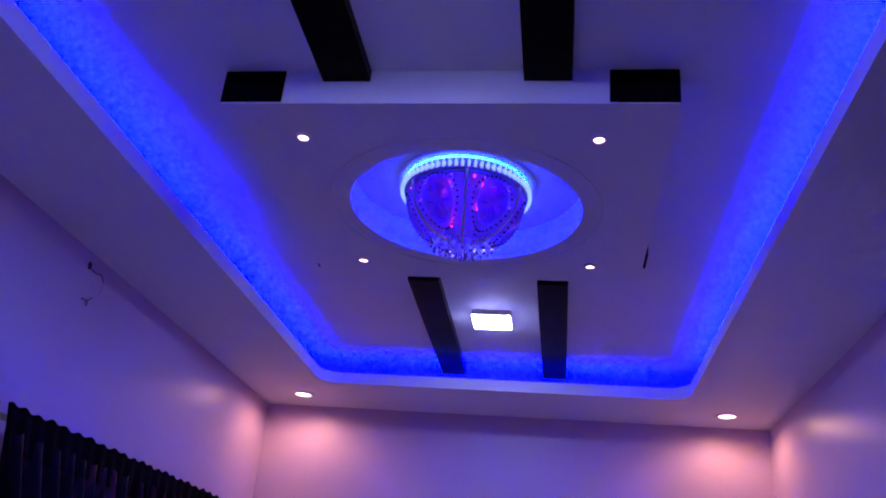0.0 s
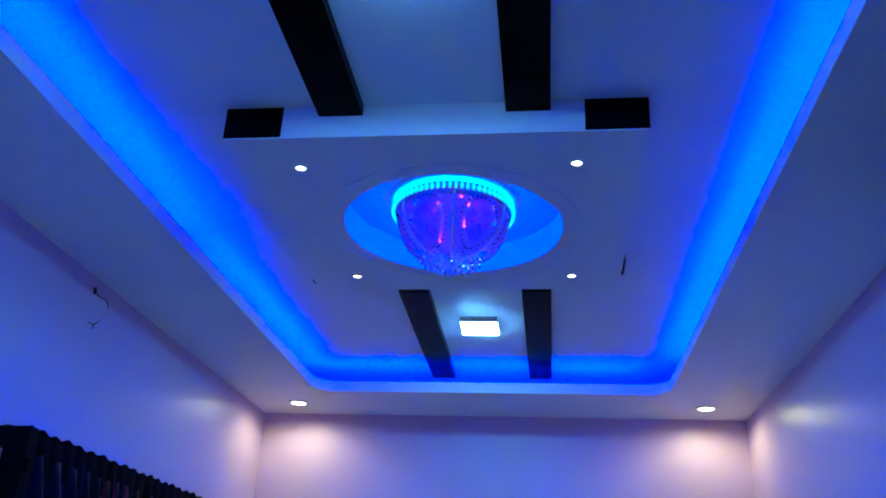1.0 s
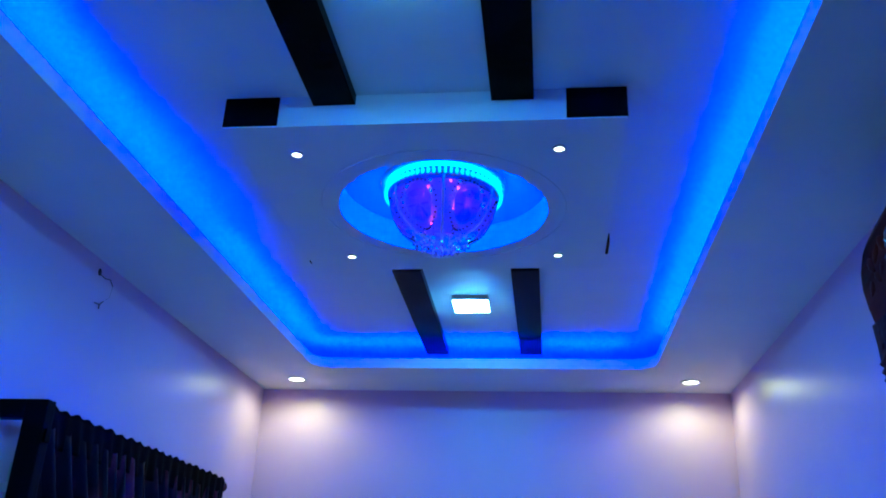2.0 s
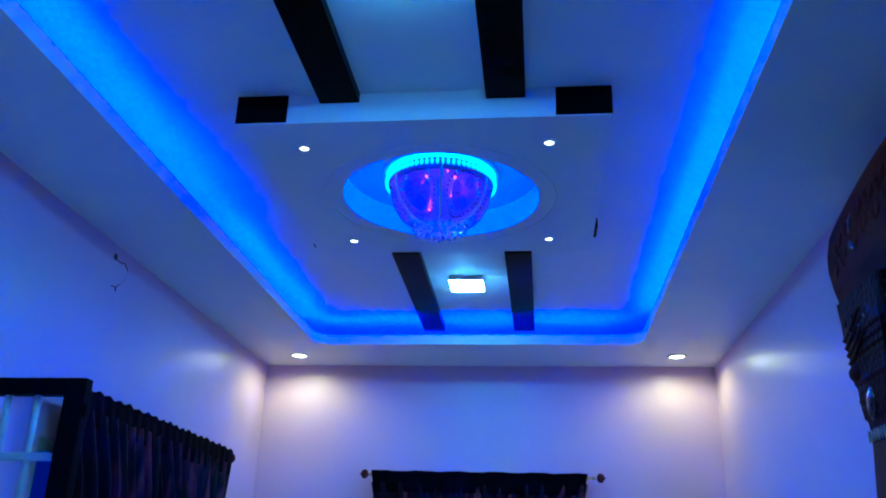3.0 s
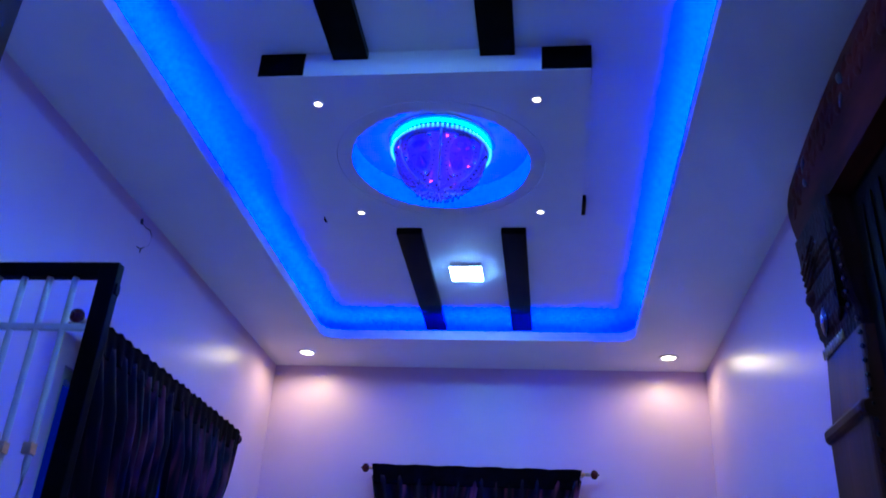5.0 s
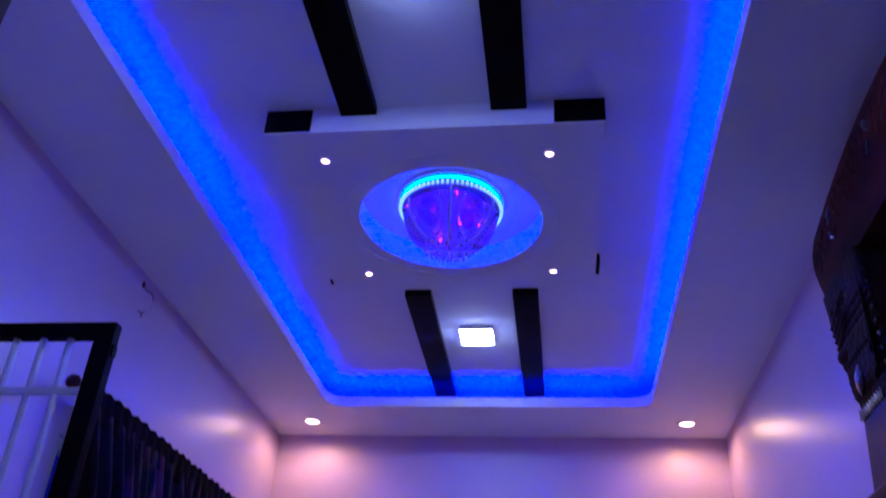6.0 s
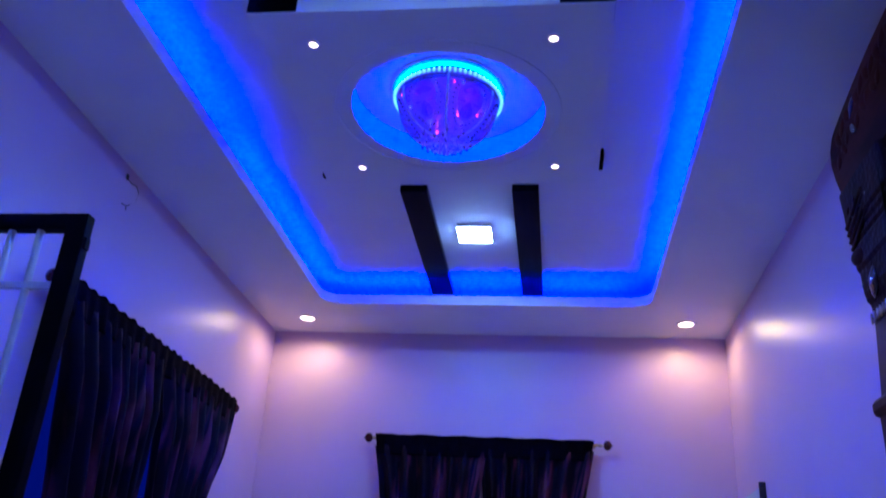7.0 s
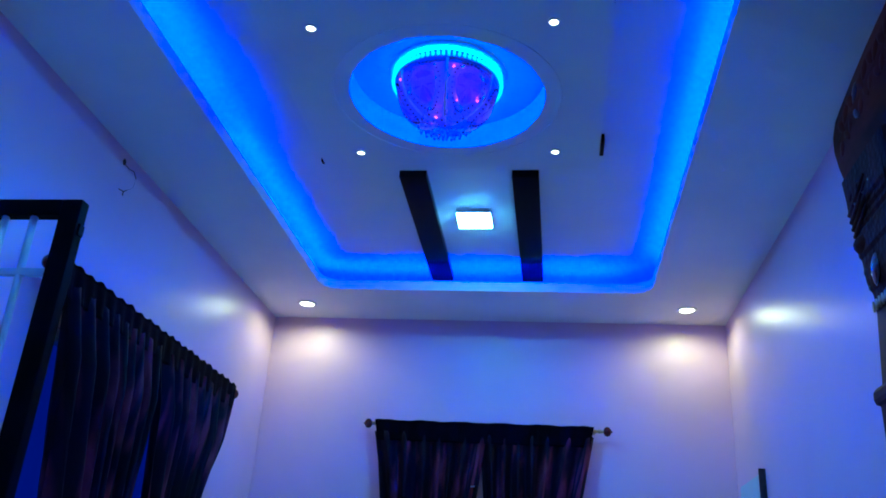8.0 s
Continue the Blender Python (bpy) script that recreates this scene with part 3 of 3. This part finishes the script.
part("catch", box(GX1, -0.012, GZ1 - 0.11, GX1 + 0.008, 0.012, GZ1 - 0.075, 0.002), IRON, gate, "small catch plate")

# ---- carved cabinet on the side wall ----
show = thing("carved_cabinet", (W, -3.8, 0.0), "tall carved dark teak cabinet with a crested crown", "cabinet")
HALF = 0.72


def crest(y):
    return 2.86 + 0.09 * (1 - (y / HALF) ** 2)


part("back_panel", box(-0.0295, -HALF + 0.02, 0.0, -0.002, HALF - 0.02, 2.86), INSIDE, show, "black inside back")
part("base_unit", box(-0.19, -HALF, 0.0, -0.032, HALF, 0.75, 0.008), TEAK, show)
bm = bmesh.new()
n = 28
prof = [(-0.03, 0.0), (-0.03, -0.30), (-0.185, -0.30), (-0.200, -0.265), (-0.2085, -0.20), (-0.206, -0.14), (-0.190, -0.07), (-0.172, -0.03), (-0.150, 0.0)]
rows = []
for i in range(n + 1):
    y = -HALF - 0.0 + 2 * HALF * i / n
    rows.append([bm.verts.new((px, y, crest(y) + pz if pz > -0.28 else 2.53)) for px, pz in prof])
for a, b in zip(rows, rows[1:]):
    for k in range(len(prof)):
        m2 = (k + 1) % len(prof)
        bm.faces.new((a[k], a[m2], b[m2], b[k]))
bm.faces.new(rows[0])
bm.faces.new(rows[-1][::-1])
crown = part("crown", bm, CROWN, show, "smooth arched red-brown crown")
# carved leaves in two rows along the lower part of the crown

def carved(name, at, size, turn, mat, owner, label=""):
    """A raised almond leaf on a front that faces -x."""
    bm = lathe([(0, -1), (0.45, -0.75), (0.85, -0.25), (0.9, 0.15), (0.5, 0.7), (0, 1)], 8)
    bmesh.ops.transform(bm, verts=bm.verts, matrix=Matrix.Translation(at) @ Matrix.Rotation(turn, 4, "X") @ Matrix.Diagonal((*size, 1)))
    return part(name, bm, mat, owner, label, True)


for row, (dx, dz, r) in enumerate(((-0.207, -0.165, 0.042), (-0.202, -0.225, 0.038))):
    for k in range(26):
        y = -HALF + 0.045 + (2 * HALF - 0.09) * (k + 0.5 * row) / 26
        carved("crown_leaf", (dx, y, crest(y) + dz + 0.008 * math.sin(k * 1.7)), (0.008, r * 0.55, r), 0.7 * (-1) ** (k + row), LACQUER if k % 9 == 4 else CROWN, crown)
for s in (-1, 1):
    yc = s * (HALF - 0.20)
    # plain tapering shaft, then the carved capital that swells towards the crown
    for kind, mat, levels in (("shaft", SHAFT, [(0.75, 0.182), (1.55, 0.184), (1.735, 0.184), (1.74, 0.196), (1.752, 0.202), (1.775, 0.202), (1.787, 0.194), (1.79, 0.172), (2.042, 0.155)]),
                              ("capital", TEAK, [(2.0425, 0.155), (2.10, 0.156), (2.115, 0.158), (2.13, 0.166), (2.155, 0.172), (2.20, 0.174), (2.232, 0.176), (2.245, 0.184), (2.31, 0.186), (2.325, 0.181), (2.335, 0.188), (2.355, 0.184), (2.365, 0.192), (2.385, 0.188), (2.395, 0.196), (2.46, 0.198), (2.529, 0.204)])):
        bm = bmesh.new()
        rows = []
        for z, d in levels:
            w = 0.195 + (d - 0.158) * 0.1
            rows.append([bm.verts.new(p) for p in ((-0.032, yc - w, z), (-d + 0.012, yc - w, z), (-d + 0.003, yc - w + 0.006, z), (-d, yc - w + 0.018, z), (-d, yc + w - 0.018, z), (-d + 0.003, yc + w - 0.006, z), (-d + 0.012, yc + w, z), (-0.032, yc + w, z))])
        for a, b in zip(rows, rows[1:]):
            for k in range(8):
                bm.faces.new((a[k], a[(k + 1) % 8], b[(k + 1) % 8], b[k]))
        bm.faces.new(rows[0][::-1])
        bm.faces.new(rows[-1])
        col = part(kind, bm, mat, show, "plain brown shaft" if kind == "shaft" else "dark carved capital")
    edge = yc + s * 0.15
    for k in range(9):
        bm = lathe([(0, -0.021), (0.004, -0.017), (0.0055, 0.0), (0.004, 0.017), (0, 0.021)], 8, (-0.160, yc + s * (0.184 - 0.027 * k), 2.066))
        part("capital_stud", bm, BRASS, col, "gold stud", True)
    # rolled volute and glossy pointed leaf at the outer edge
    part("volute", lathe([(0, -0.045), (0.020, -0.040), (0.031, -0.022), (0.034, 0.0), (0.031, 0.022), (0.020, 0.040), (0, 0.045)], 16, (-0.171, edge, 2.277), axis=(0, 1, 0)), TEAK, col, "rolled volute", True)
    carved("boss_leaf", (-0.172, yc + s * 0.085, 2.165), (0.016, 0.040, 0.062), 0.25 * s, LACQUER, col, "glossy pointed leaf")
    for k in range(3):
        carved("boss_drop", (-0.170 + 0.004 * k, edge + s * 0.025, 2.185 - 0.026 * k), (0.010, 0.009, 0.016), 0.5 * s, LACQUER, col, "small glossy drop")
    # slanting flutes over the volute
    for k in range(4):
        z = 2.315 + 0.027 * k
        part("flute", tube([(-0.187 - 0.003 * k, yc + s * 0.18, z), (-0.190 - 0.003 * k, yc + s * 0.09, z + 0.028), (-0.187 - 0.003 * k, yc + s * 0.0, z + 0.07)], 0.0075, 7), TEAK, col, "", True)
    for k in range(9):
        carved("carved_leaf", (-0.198 + 0.001 * k, yc + s * (0.14 - 0.032 * k), 2.425 + 0.022 * (-1) ** k + 0.006 * k), (0.007, 0.010, 0.019), 0.9 * (-1) ** k, LACQUER if k % 2 else TEAK, col)
    for k in range(30):
        bm = bmesh.new()
        z = 1.10 + 0.048 * k
        bmesh.ops.create_icosphere(bm, subdivisions=2, radius=0.0095, matrix=Matrix.Translation((-0.162 - (0.020 if z > 2.1 else 0.0), yc - s * 0.192, z)))
        part("bead", bm, LACQUER, col, "", True)
    for k in range(8):
        carved("carved_leaf", (-0.176, yc - s * 0.12 + 0.03 * (-1) ** k, 2.12 + 0.045 * k), (0.012, 0.016, 0.030), 0.6 * (-1) ** k, TEAK, col)
    # raised black strip, in place of the shade in a carved groove
    part("groove_shade", box(-0.1985, yc - s * 0.150 - 0.003, 2.12, -0.170, yc - s * 0.150 + 0.003, 2.50, 0.001), INSIDE, col, "black strip standing in for a groove's shade")
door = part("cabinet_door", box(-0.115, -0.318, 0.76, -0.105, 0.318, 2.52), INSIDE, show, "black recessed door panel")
for k in range(7):
    y = -0.24 + 0.08 * k
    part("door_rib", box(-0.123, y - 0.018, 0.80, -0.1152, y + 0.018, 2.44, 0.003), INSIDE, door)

# ---- pale door leaf by the back corner, small marks on the wall ----
leaf = thing("door_leaf", (W, -0.50, 0.0), "pale blue door leaf with a dark edge", "door")
part("panel", box(-0.035, -0.26, 0.0, -0.002, 0.26, 1.90, 0.003), PALE, leaf)
part("edge_strip", box(-0.038, -0.275, 0.0, -0.002, -0.261, 1.93), PLASTER, leaf, "dark edge strip")

for y, z, r in ((-2.466, 2.991, 0.014),):
    bm = bmesh.new()
    bmesh.ops.create_icosphere(bm, subdivisions=2, radius=r, matrix=Matrix.Diagonal((0.5, 1, 1.3, 1)))
    hook = thing("wall_hook", (-W, y, z), "small dark hook with a loose wire on the wall", "hook")
    part("head", bm, PLASTER, hook, "", True)
    wire = [(0.004, 0.008, -0.01), (0.006, 0.05, -0.014), (0.008, 0.09, -0.004), (0.006, 0.127, -0.026)]
    part("wire", tube(wire, 0.0022, 6), PLASTER, hook, "thin dark wire end")
    for bend in ([(0.004, 0.0, -0.148), (0.009, 0.037, -0.144), (0.006, 0.070, -0.119)], [(0.009, 0.037, -0.144), (0.005, 0.044, -0.163)]):
        part("wire", tube(bend, 0.0024, 6), PLASTER, hook, "thin dark wire end")
    part("wire", tube([(0.006, 0.127, -0.026), (0.004, 0.120, -0.08), (0.006, 0.070, -0.119)], 0.0005, 5), PLASTER, hook, "very thin loose wire")
